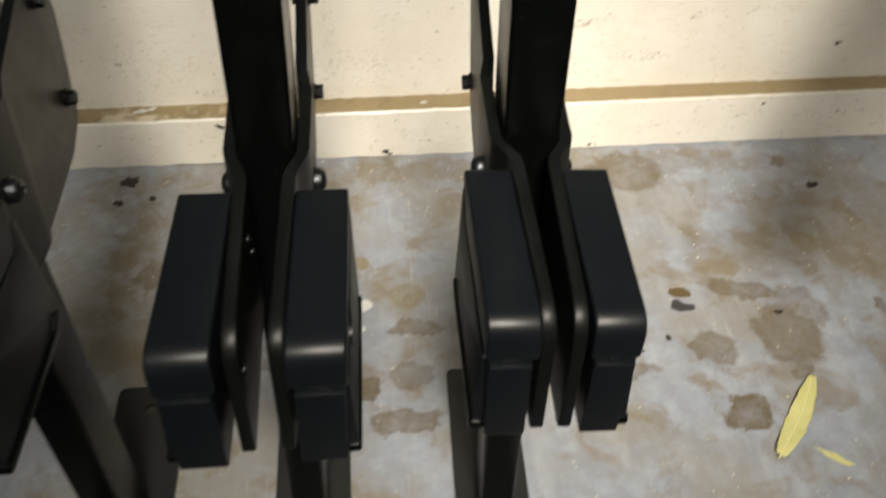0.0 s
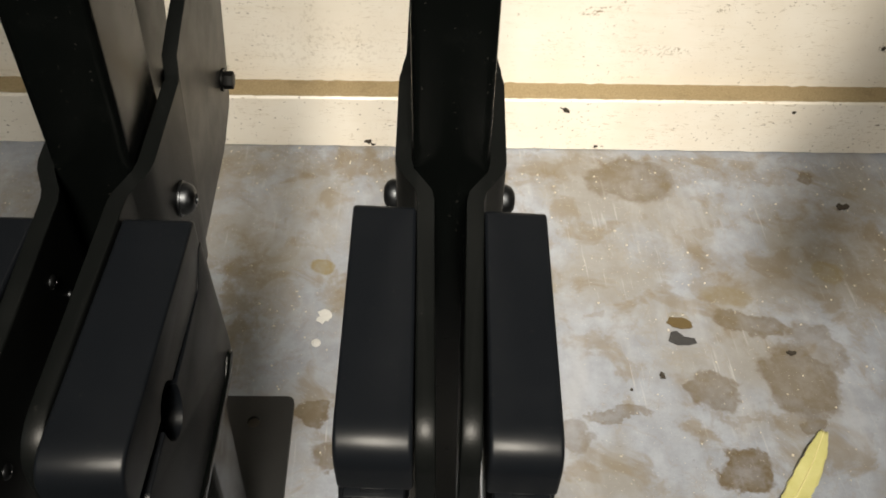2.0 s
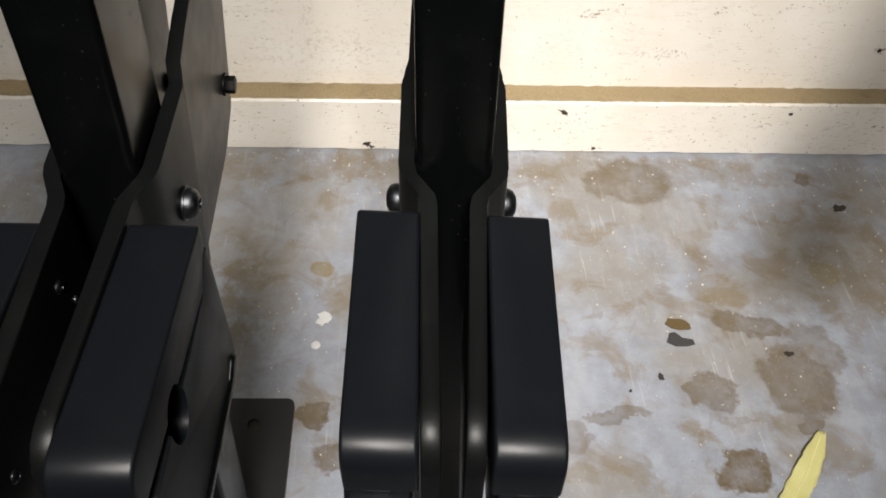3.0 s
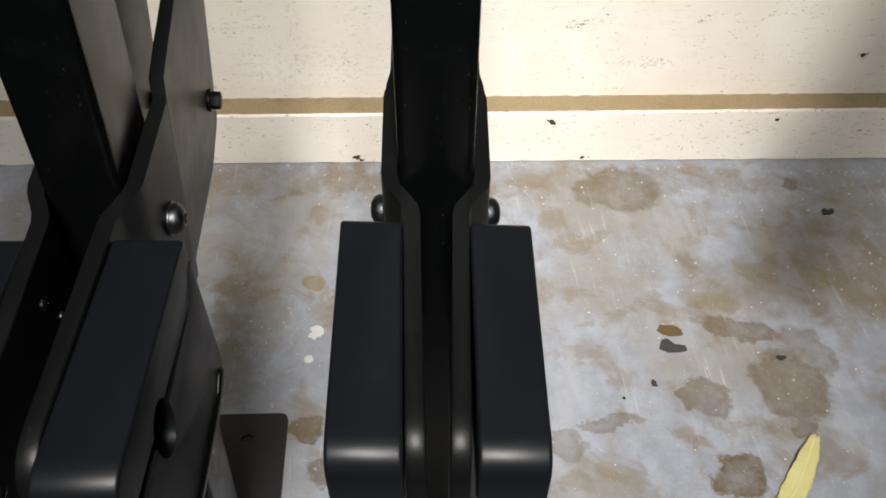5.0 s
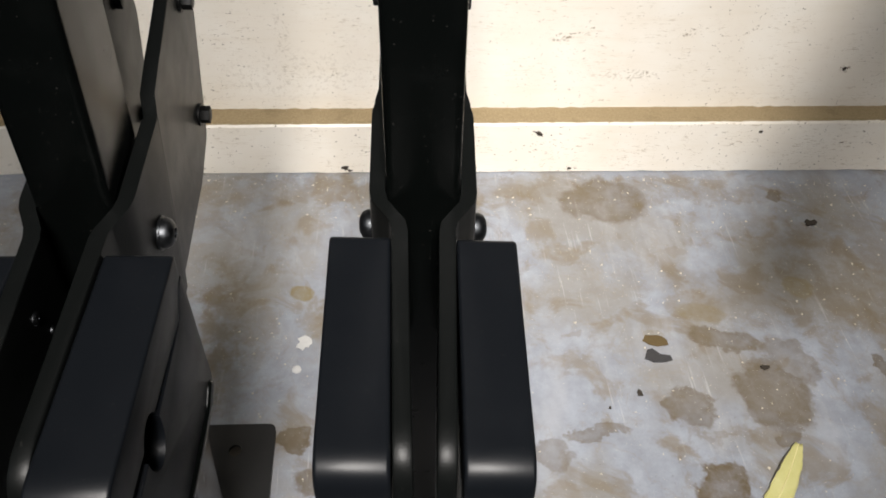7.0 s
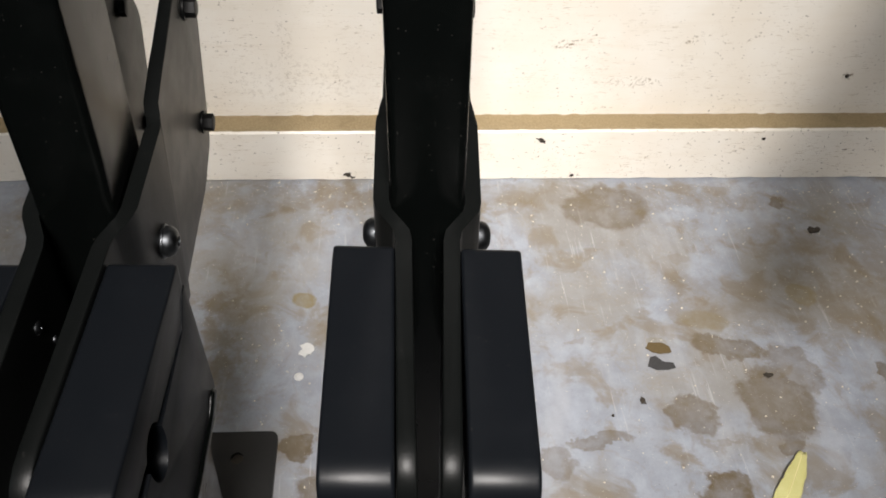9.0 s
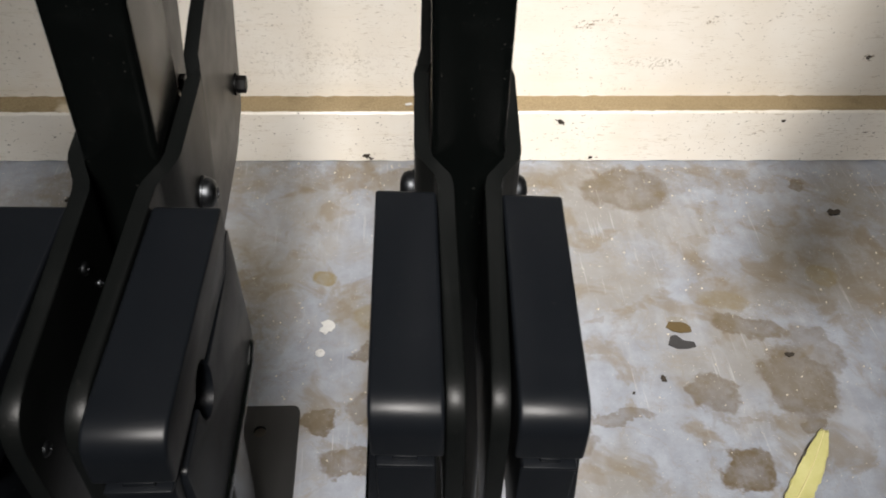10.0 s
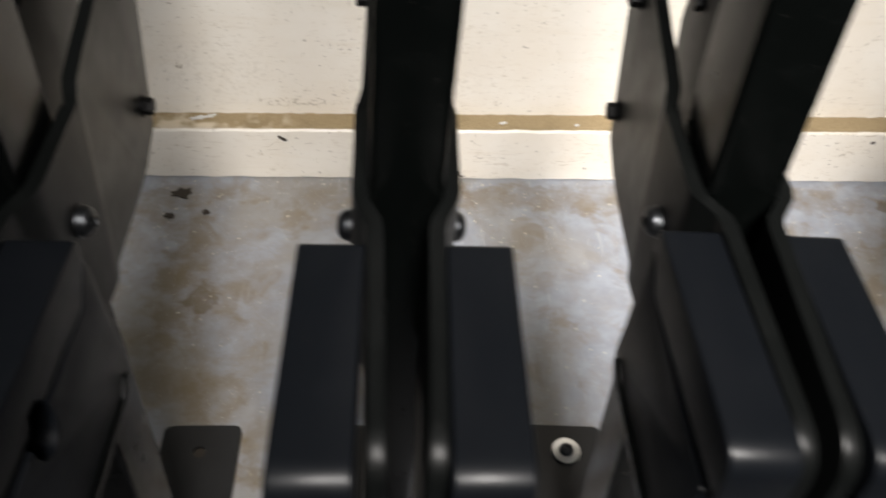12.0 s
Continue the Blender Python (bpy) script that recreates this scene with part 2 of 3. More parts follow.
def cream_paint(name, worn=1.0, marks=()):
    """Old cream gloss paint on boards: brush marks, scuffs, specks of dirt."""
    n = Net(name, 0.42)
    brush = n.noise(60, 4, 0.6, 0, n.mapped(scale=(0.12, 1, 1.6)))
    col = n.mix(n.ramp(n.noise(9, 4), 0.35, 0.7), (0.80, 0.745, 0.655), (0.84, 0.80, 0.725))
    col = n.mix(n.math("MULTIPLY", n.ramp(brush, 0.5, 0.8), 0.25), col, (0.70, 0.62, 0.49))
    scuff = n.ramp(n.noise(70, 5, 0.75, 0.6, n.mapped(scale=(0.55, 1, 1.5))), 0.66, 0.72)
    patch = n.ramp(n.noise(11, 3), 0.46, 0.62)
    col = n.mix(n.math("MULTIPLY", n.math("MULTIPLY", scuff, patch), 0.55 * worn), col, (0.36, 0.27, 0.16))
    speck = n.ramp(n.noise(240, 2, 0.5, 0, n.mapped(scale=(0.8, 1, 1.3))), 0.69, 0.73)
    col = n.mix(n.math("MULTIPLY", speck, 0.65 * worn), col, (0.16, 0.12, 0.08))
    hair = n.ramp(n.noise(330, 4, 0.7, 0.3, n.mapped(scale=(0.22, 1, 1.5))), 0.57, 0.67)
    col = n.mix(n.math("MULTIPLY", n.math("MULTIPLY", hair, n.ramp(n.noise(16, 4), 0.42, 0.6)), 0.5 * worn), col, (0.40, 0.32, 0.21))
    if marks:
        shake = n.vmath("SCALE", n.vmath("SUBTRACT", n.noise_colour(60, 5), (0.5, 0.5, 0.5)), 0.016)
        at = n.mapped(turn=(-math.pi / 2, 0, 0), at=n.vmath("ADD", n.coord, shake))
        mark = n.math("MULTIPLY", blotches(n, marks, at, 0.6), n.ramp(n.noise(200, 5, 0.7, 0.4), 0.53, 0.60))
        col = n.mix(mark, col, (0.27, 0.21, 0.13))
    return n.done(col, n.ramp(brush, 0.3, 0.7, 0.34, 0.5), n.math("ADD", brush, scuff), 0.3, 0.0008)


CONCRETE = concrete()
CREAM = cream_paint("cream_wall_paint", 1.0, SCUFFS)
SKIRT = cream_paint("cream_skirting_paint", 1.5)
PLASTER = plain("plaster", (0.30, 0.285, 0.26), (0.38, 0.365, 0.335), 0.8, 20)


def ledge_dirt():
    n = Net("brown_dust", 0.9)
    grain = n.noise(420, 5, 0.6)
    col = n.mix(grain, (0.19, 0.135, 0.065), (0.42, 0.33, 0.195))
    col = n.mix(n.math("MULTIPLY", n.ramp(n.noise(24, 4, 0.6), 0.5, 0.7), 0.4), col, (0.16, 0.12, 0.06))
    x = n.tree.nodes.new("ShaderNodeSeparateXYZ")
    n.link(n.coord, x.inputs[0])
    bare = n.math("MULTIPLY", n.ramp(x.outputs[0], -0.36, -0.27, 1, 0), n.ramp(n.noise(17, 3, 0.5), 0.42, 0.52, 1, 0))
    col = n.mix(n.math("MULTIPLY", bare, 0.8), col, (0.68, 0.59, 0.45))
    return n.done(col, 0.9, grain, 0.8, 0.0006)


DUST = ledge_dirt()
LEAF = plain("yellow_leaf", (0.50, 0.475, 0.15), (0.68, 0.65, 0.33), 0.5, 60)
# for dirt clumps and flecks, and for the painted shade in the fixing holes
DIRT_AND_HOLE_SHADE = plain("dirt_and_hole_shade", (0.022, 0.018, 0.013), (0.055, 0.043, 0.030), 0.85, 600)
GREY_CHIP = plain("grey_chip", (0.03, 0.03, 0.031), (0.055, 0.053, 0.055), 0.6, 300)
BROWN_CHIP = plain("brown_chip", (0.085, 0.055, 0.02), (0.14, 0.10, 0.04), 0.6, 300)
WHITE_SCRAP = plain("white_scrap", (0.55, 0.55, 0.54), (0.72, 0.72, 0.7), 0.6, 200)


LEAF_RIB = plain("leaf_rib", (0.72, 0.66, 0.30), (0.80, 0.75, 0.42), 0.5, 130)
GRIT = plain("pale_grit", (0.55, 0.47, 0.33), (0.85, 0.80, 0.70), 0.6, 900)


# ---- mesh helpers ----
def finish(name, bm, material, parent=None, label="", smooth=True):
    bmesh.ops.recalc_face_normals(bm, faces=bm.faces)
    data = bpy.data.meshes.new(name)
    bm.to_mesh(data)
    bm.free()
    data.materials.append(material)
    if smooth:
        data.shade_smooth()
        data.set_sharp_from_angle(angle=radians(38))
    ob = new(name, data)
    if parent:
        ob.parent = parent
    if label:
        ob["label"] = label
    return ob


def part(name, bm, material, parent, label=""):
    return finish(name, bm, material, parent, label)


def box(x0, y0, z0, x1, y1, z1, bevel=0.0, segments=2):
    bm2 = bmesh.new()
    bmesh.ops.create_cube(bm2, size=1)
    for v in bm2.verts:
        v.co = Vector((x0 if v.co.x < 0 else x1, y0 if v.co.y < 0 else y1, z0 if v.co.z < 0 else z1))
    if bevel:
        bmesh.ops.bevel(bm2, geom=bm2.edges[:], offset=bevel, segments=segments, affect="EDGES", profile=0.5)
    return bm2


def rounded(points, steps=5):
    """A polygon whose corners (a, b, radius) are rounded."""
    out, n = [], len(points)
    for i, (a, b, r) in enumerate(points):
        p, q, s = (Vector(points[(i + k) % n][:2]) for k in (-1, 0, 1))
        if r <= 0:
            out.append(q)
            continue
        u, v = (p - q).normalized(), (s - q).normalized()
        half = u.angle(v) / 2
        cut = min(r / math.tan(half), 0.49 * (p - q).length, 0.49 * (s - q).length)
        a0, a1 = q + u * cut, q + v * cut
        for k in range(steps + 1):
            t = k / steps
            out.append((1 - t) ** 2 * a0 + 2 * t * (1 - t) * q + t * t * a1)
    return out


def prism(outline, x0, x1, bevel=0.0, segments=2):
    """A (y, z) outline extruded along x."""
    bm = bmesh.new()
    face = bm.faces.new([bm.verts.new((x0, p[0], p[1])) for p in outline])
    side = bmesh.ops.extrude_face_region(bm, geom=[face])
    for v in side["geom"]:
        if isinstance(v, bmesh.types.BMVert):
            v.co.x = x1
    if bevel:
        rim = [e for e in bm.edges if abs(e.verts[0].co.x - e.verts[1].co.x) < 1e-7]
        bmesh.ops.bevel(bm, geom=rim, offset=bevel, segments=segments, affect="EDGES", profile=0.5)
    return bm


def rod(radius, length, sides=24, bevel=0.0, radius2=None):
    """A cylinder along +x from the origin."""
    bm = bmesh.new()
    bmesh.ops.create_cone(bm, cap_ends=True, segments=sides, radius1=radius, radius2=radius if radius2 is None else radius2, depth=length)
    bmesh.ops.transform(bm, matrix=pose(length / 2, 0, 0, 0, 90, 0), verts=bm.verts)
    if bevel:
        ends = [e for e in bm.edges if len({round(v.co.x, 6) for v in e.verts}) == 1]
        bmesh.ops.bevel(bm, geom=ends, offset=bevel, segments=2, affect="EDGES", profile=0.5)
    return bm


def moved(bm, m):
    bmesh.ops.transform(bm, matrix=m, verts=bm.verts)
    return bm


def merged(*parts):
    out = bmesh.new()
    for p in parts:
        data = bpy.data.meshes.new("scratch")
        p.to_mesh(data)
        p.free()
        out.from_mesh(data)
        bpy.data.meshes.remove(data)
    return out


def cut(ob, cutter_bm):
    """Cut a shape out of ob for good."""
    tool = finish("cutter", cutter_bm, STEEL, ob.parent, "", False)
    mod = ob.modifiers.new("cut", "BOOLEAN")
    mod.object, mod.operation, mod.solver = tool, "DIFFERENCE", "EXACT"
    data = bpy.data.meshes.new_from_object(ob.evaluated_get(bpy.context.evaluated_depsgraph_get()))
    ob.modifiers.clear()
    bpy.data.objects.remove(tool)
    if len(data.vertices) < 0.9 * len(ob.data.vertices):
        return
    old, ob.data = ob.data, data
    bpy.data.meshes.remove(old)
    data.shade_smooth()
    data.set_sharp_from_angle(angle=radians(38))


def pan_head(radius, height):
    """A domed screw head along +x with a recess ring."""
    bm = bmesh.new()
    prof = [(0, radius), (height * 0.35, radius), (height * 0.7, radius * 0.86), (height * 0.95, radius * 0.55), (height, radius * 0.36), (height * 0.6, radius * 0.3), (height * 0.6, 0.0)]
    n = 20
    rings = []
    for x, r in prof[:-1]:
        rings.append([bm.verts.new((x, r * math.cos(2 * math.pi * k / n), r * math.sin(2 * math.pi * k / n))) for k in range(n)])
    for a, b in zip(rings, rings[1:]):
        for k in range(n):
            bm.faces.new((a[k], a[(k + 1) % n], b[(k + 1) % n], b[k]))
    bm.faces.new(rings[-1])
    bm.faces.new(rings[0][::-1])
    return bm


# ---- structure ----
WALL_Y, SKIRT_Y = 0.688, 0.655


def recede(x):
    """The wall stands about a degree off square: how far it lies back at x."""
    return 0.017 * (x + 0.1)


def skirt_top(x):
    """The old board is not quite level."""
    return 0.0885 + 0.009 * max(-0.8, min(0.8, x))


def slab(name, bounds, material, label, bevel=0.0):
    ob = finish(name, box(*bounds, bevel), material, None, label, False)
    return tagged(ob, label, "", "", "structure")


slab("floor", (-2.2, -2.6, -0.12, 1.7, 0.80, 0.0), CONCRETE, "bare grey concrete floor with brown water stains")
wall = slab("wall_north", (-2.2, WALL_Y, 0.0, 1.7, WALL_Y + 0.12, 2.5), CREAM, "cream painted timber wall, scuffed and dirty")
for v in wall.data.vertices:
    v.co.y += recede(v.co.x)
slab("wall_south", (-2.2, -2.72, 0.0, 1.7, -2.6, 2.5), PLASTER, "plain plastered wall")
slab("wall_west", (-2.32, -2.72, 0.0, -2.2, 0.81, 2.5), PLASTER, "plain plastered wall")
slab("wall_east", (1.7, -2.72, 0.0, 1.82, 0.81, 2.5), PLASTER, "plain plastered wall")
# added bar, out of view: casts the slanted shade on right wall and floor
strut = slab("shadow_bar", (0.345, 0.03, 0.46, 0.405, 0.07, 2.5), PLASTER, "unseen slanting bar added to cast the shade at the right", 0.003)
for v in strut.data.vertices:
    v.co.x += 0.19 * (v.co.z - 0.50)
slab("ceiling", (-2.2, -2.6, 2.5, 1.7, 0.81, 2.6), PLASTER, "plain plastered ceiling")


def skirting():
    bm = bmesh.new()
    n = 520
    rows = []
    for i in range(n + 1):
        x = -2.2 + 3.9 * i / n
        dz, dy = 0.0012 * noise.noise((x * 30, 0, 0)), 0.0008 * noise.noise((x * 22, 7, 0))
        chip = 0.0035 * max(0.0, noise.noise((x * 55, 3, 0)) - 0.35)
        prof = [(SKIRT_Y + 0.012, 0.0022 + 1.4 * dz), (SKIRT_Y + dy * 0.4, 0.0020 + 1.4 * dz), (SKIRT_Y + dy, skirt_top(x) - 0.0025 + dz - chip), (SKIRT_Y + 0.0022 + dy + chip, skirt_top(x) + dz - chip * 0.4), (WALL_Y, skirt_top(x) + dz)]
        rows.append([bm.verts.new((x, y + recede(x), z)) for y, z in prof])
    for a, b in zip(rows, rows[1:]):
        for k in range(4):
            bm.faces.new((a[k], a[k + 1], b[k + 1], b[k]))
    ob = finish("baseboard", bm, SKIRT, None)
    return tagged(ob, "cream painted skirting board with chipped edge", "", "", "structure")


skirting()


def ledge_dust():
    """The strip of brown dust on the skirting's top."""
    bm = bmesh.new()
    rows = []
    n = 640
    for i in range(n + 1):
        x = -2.2 + 3.9 * i / n
        y0 = SKIRT_Y + 0.0030 + 0.0016 * noise.noise((x * 35, 1, 0)) + 0.0018 * noise.noise((x * 140, 2, 0))
        lump = 0.001 * noise.noise((x * 70, 5, 0))
        y1, z = WALL_Y + 0.001, skirt_top(x) + 0.0032
        y0, y1 = y0 + recede(x), y1 + recede(x)
        rows.append([bm.verts.new(p) for p in ((x, y0, skirt_top(x) + 0.0004), (x, y0 + 0.003, z + lump), (x, (y0 + y1) / 2, z + 0.0006 + lump), (x, y1, z + 0.002 + 2 * lump))])
    for a, b in zip(rows, rows[1:]):
        for k in range(3):
            bm.faces.new((a[k], a[k + 1], b[k + 1], b[k]))
    return tagged(finish("ledge_dust", bm, DUST, None), "brown dust lying along the skirting ledge", "", "", "structure")


ledge_dust()


# ---- the posts ----
BACK, FRONT = 0.007, -0.112      # the bumpers' ends along the depth
TOP, SEAM, FOOT = 0.516, 0.4835, 0.4150


def toe(y, rate=0.022):
    """How far the two sides draw together towards the front."""
    return rate * max(0.0, BACK - y)


def support_post(x, turn, lean, half_in, pad_width, anchored, loose, drop=0.0, ahead=0.0, rear=0.0):
    """A floor post with two bent side plates and a bumper block on each.
    lean: metres that the foot lies to the side of the head.
    loose: the side on which the bumper stands off its plate in front, by how much, and how far it toes in.
    ahead: metres that the bumpers sit further forward; rear: that the plates reach further back."""
    thing = new("support_post")
    thing.matrix_world = pose(x, 0, 0, 0, 0, turn)
    state = "black steel floor post anchored by a shiny washer, with side bumpers" if anchored else "black steel floor post with an empty fixing hole and side bumpers"
    tagged(thing, state, "post", "row of floor posts")

    def leant(bm):
        for v in bm.verts:
            v.co.x += lean * (0.52 - v.co.z) / 0.52
            v.co.z -= drop if 0.3 < v.co.z < 1.0 else 0.0
        return bm

    # post: rectangular tube with rounded edges
    tube = [(0.0255, -0.0172, 0.004), (0.079, -0.0172, 0.004), (0.079, 0.0172, 0.004), (0.0255, 0.0172, 0.004)]
    bm = bmesh.new()
    ring = [(b, a) for a, b in rounded(tube, 4)]
    low = [bm.verts.new((a, b, 0.006)) for a, b in ring]
    high = [bm.verts.new((a, b, 1.25)) for a, b in ring]
    for k in range(len(ring)):
        bm.faces.new((low[k], low[(k + 1) % len(ring)], high[(k + 1) % len(ring)], high[k]))
    bm.faces.new(high)
    bm.faces.new(low[::-1])
    part("post", leant(bm), POST, thing, "black painted rectangular steel tube")

    # base plate with a fixing hole at its rear
    bm = box(-0.0405, -0.115, 0.0, 0.0405, 0.229, 0.006)
    up = [e for e in bm.edges if abs(e.verts[0].co.z - e.verts[1].co.z) > 0.001]
    bmesh.ops.bevel(bm, geom=up, offset=0.008, segments=4, affect="EDGES", profile=0.5)
    plate = part("base_plate", bm, BASE, thing, "dark grey steel base plate on the floor")
    cut(plate, moved(rod(0.0068, 0.03), pose(0, 0.197, -0.01, 0, -90, 0)))
    for v in plate.data.vertices:
        v.co.x += lean
    # dark disc paints the shade inside the hole
    part("hole_shade", moved(rod(0.0066, 0.002, 20), pose(lean, 0.197, 0.0003, 0, -90, 0)), DIRT_AND_HOLE_SHADE, plate, "dark disc standing in for the shade in the fixing hole")
    if anchored:
        part("washer", moved(rod(0.0155, 0.0022, 32, 0.0006), pose(lean, 0.197, 0.0062, 0, -90, 0)), BRIGHT_ZINC, plate, "shiny zinc washer")
        part("bolt_head", moved(pan_head(0.0078, 0.0055), pose(lean, 0.197, 0.0084, 0, -90, 0)), ZINC, plate, "zinc anchor bolt")

    outline = rounded([(FRONT + 0.003, FOOT + 0.002, 0.006), (FRONT + 0.003, TOP - 0.001, 0.021), (0.015, TOP + 0.003, 0.02), (0.090, 0.5250, 0.03), (0.125, 0.5380, 0.02),
                       (0.170, 0.5530, 0.010), (0.203, 0.5500, 0.012), (0.216 + rear, 0.512, 0.02), (0.198 + rear, 0.424, 0.014), (0.165 + rear, 0.412, 0.02), (0.07, 0.408, 0.03), (0.0, 0.410, 0.03)], 5)
    thick = 0.0075
    hug = 0.0178

    def spread(y, z=0.48):
        """How far the plate's inner face stands from the middle, along the post's depth."""
        inner = half_in - thick
        yc = y - 0.10 * (z - 0.475) if y > 0.05 else y
        keys = [(-0.2, inner), (0.008, inner), (0.014, inner + 0.0012), (0.026, hug - 0.0012), (0.032, hug), (0.084, hug + 0.0008), (0.096, hug - 0.0024), (0.3, hug - 0.0050)]
        for (y0, a), (y1, b) in zip(keys, keys[1:]):
            if y0 <= yc <= y1:
                return a + (b - a) * (yc - y0) / (y1 - y0) - toe(y, 0.025)
        return inner - toe(y, 0.025)

    for side in (-1, 1):
        bm = prism(outline, 0.0, thick, 0.0011, 2)
        for y, slope in ((0.008, 0), (0.011, 0), (0.014, 0), (0.018, 0), (0.022, 0), (0.026, 0), (0.029, 0), (0.032, 0), (0.084, 0.1), (0.090, 0.1), (0.096, 0.1)):
            bmesh.ops.bisect_plane(bm, geom=bm.verts[:] + bm.edges[:] + bm.faces[:], plane_co=(0, y, 0.475), plane_no=(0, 1, -slope))
        for v in bm.verts:
            v.co.x = side * (v.co.x + spread(v.co.y, v.co.z))
        sheet = part("side_plate", leant(bm), STEEL, thing, "bent black steel side plate")
        for y, z in ((0.191, 0.4510), (0.189, 0.5345)):
            place = pose(0, y, z) @ Matrix.Diagonal((side, 1, 1, 1))
            xo = spread(y, z) + thick
            head = moved(merged(rod(0.0074, 0.0012, 20), moved(rod(0.0058, 0.0064, 6, 0.0006), pose(0.001, 0, 0))), pose(xo, 0, 0))
            tip = moved(rod(0.0062, 0.004, 6, 0.0004), pose(spread(y, z) - 0.004, 0, 0))
            part("bolt", leant(moved(merged(head, tip), place)), BLACK_BOLT, sheet, "black hexagon bolt")
        xo = spread(0.054) + thick
        turned = pose(0, 0.054, 0.4765, 0, 0, 0 if side > 0 else 180)
        screw = merged(moved(rod(0.0092, 0.0014, 24, 0.0003), pose(xo, 0, 0)), moved(pan_head(0.0082, 0.0066), pose(xo + 0.0012, 0, 0)))
        part("screw", leant(moved(screw, turned)), ZINC, sheet, "domed zinc screw on a washer")
        # small bright rivets on the inner face, in the gap
        for y, z, r in () if side > 0 or anchored else ((-0.021, 0.499, 0.0032), (-0.012, 0.480, 0.0020), (-0.098, 0.482, 0.0032)):
            part("rivet", leant(moved(pan_head(r, 0.0016), pose(-spread(y), y, z))), ZINC, sheet, "small bright rivet")

        # bumper: rounded cap over a lower block, a seam between them
        a, b = half_in + 0.0002, half_in + pad_width
        bumper = new("bumper")
        bumper.parent = thing
        bumper["label"] = "black plastic bumper block with rounded front"

        def set_in(bm):
            """Toe the block in; on the loose side its inner face stands off in front."""
            mid = (a + b) / 2
            for v in bm.verts:
                off = toe(v.co.y, loose[1]) if side == loose[0] and v.co.x < mid else 0.0
                v.co.x = side * (v.co.x - toe(v.co.y, loose[2] if side == loose[0] else 0.022) + off)
                v.co.y -= ahead
            return leant(bm)

        cap_line = rounded([(FRONT, SEAM + 0.0045, 0.003), (FRONT, TOP, 0.0245), (BACK, TOP, 0.004), (BACK, SEAM + 0.001, 0.004)], 8)
        cap = part("cap", set_in(prism(cap_line, a, b, 0.0016, 3)), PLASTIC, bumper)
        low_line = rounded([(FRONT + 0.0015, FOOT, 0.003), (FRONT + 0.0015, SEAM - 0.0008, 0.0022), (BACK - 0.002, SEAM - 0.0008, 0.003), (BACK - 0.002, FOOT, 0.016)], 5)
        lower = part("lower_block", set_in(prism(low_line, a + 0.0030, b - 0.0014, 0.0009, 2)), PLASTIC, bumper)
        ledge = merged(box(a + 0.0034, FRONT - 0.0010, SEAM - 0.0010, b - 0.0018, FRONT + 0.006, SEAM + 0.0008, 0.0007), box(a + 0.010, FRONT + 0.0010, SEAM + 0.0012, b - 0.008, FRONT + 0.006, SEAM + 0.0040, 0.0005))
        part("lip", set_in(ledge), PLASTIC, bumper)
        flange_line = rounded([(-0.104, FOOT + 0.0015, 0.006), (-0.104, SEAM - 0.003, 0.004), (-0.050, SEAM + 0.0005, 0.01), (-0.008, SEAM + 0.003, 0.006), (0.002, SEAM + 0.017, 0.004), (BACK + 0.001, SEAM + 0.017, 0.002), (BACK + 0.001, FOOT + 0.006, 0.010), (-0.004, FOOT + 0.0015, 0.008)], 4)
        bm = prism(flange_line, b - 0.006, b + 0.0006, 0.0007, 2)
        for v in bm.verts:
            if v.co.x > b - 0.003:
                v.co.x += 0.0040 * max(0.0, SEAM + 0.003 - v.co.z) / 0.06
        flange = part("side_flange", set_in(bm), PLASTIC, bumper)
        rim_line = rounded([(-0.105, FOOT - 0.002, 0.003), (-0.105, FOOT + 0.006, 0.003), (-0.012, FOOT + 0.006, 0.006), (-0.001, FOOT + 0.013, 0.004), (0.0050, FOOT + 0.009, 0.004), (-0.004, FOOT - 0.002, 0.006)], 4)
        part("rim", set_in(prism(rim_line, b - 0.003, b + 0.0066, 0.0016, 3)), POST, bumper, "glossy lower rim")
        # recessed hole in the outer face, across the seam
        hole_z = SEAM - 0.003
        at = lean * (0.52 - hole_z) / 0.52
        for block in (cap, lower, flange):
            tool = moved(rod(0.0108, 0.024), pose(b - toe(-0.066) - 0.012, -0.066 - ahead, hole_z - drop) @ Matrix.Diagonal((1, 1, 1.4, 1)))
            for v in tool.verts:
                v.co.x = v.co.x * side + at
            cut(block, tool)
        socket = moved(merged(rod(0.0052, 0.006, 6, 0.0005), moved(rod(0.0078, 0.002, 20, 0.0004), pose(-0.001, 0, 0))), pose(b - toe(-0.066) - 0.0115, -0.066 - ahead, hole_z))
        for v in socket.verts:
            v.co.x *= side
        part("socket_screw", leant(socket), BLACK_BOLT, bumper, "black screw deep in the side hole")
    return thing


support_post(-0.0015, -2.3, 0.022, 0.0146, 0.0276, True, (1, 0.012, 0.020))
support_post(-0.158, 0.0, -0.013, 0.0176, 0.0300, False, (-1, -0.008, -0.016), 0.005, 0.005, 0.007)
support_post(-0.347, 0.0, -0.014, 0.0176, 0.0300, False, (-1, 0.002, -0.016), 0.005, 0.005, 0.007)


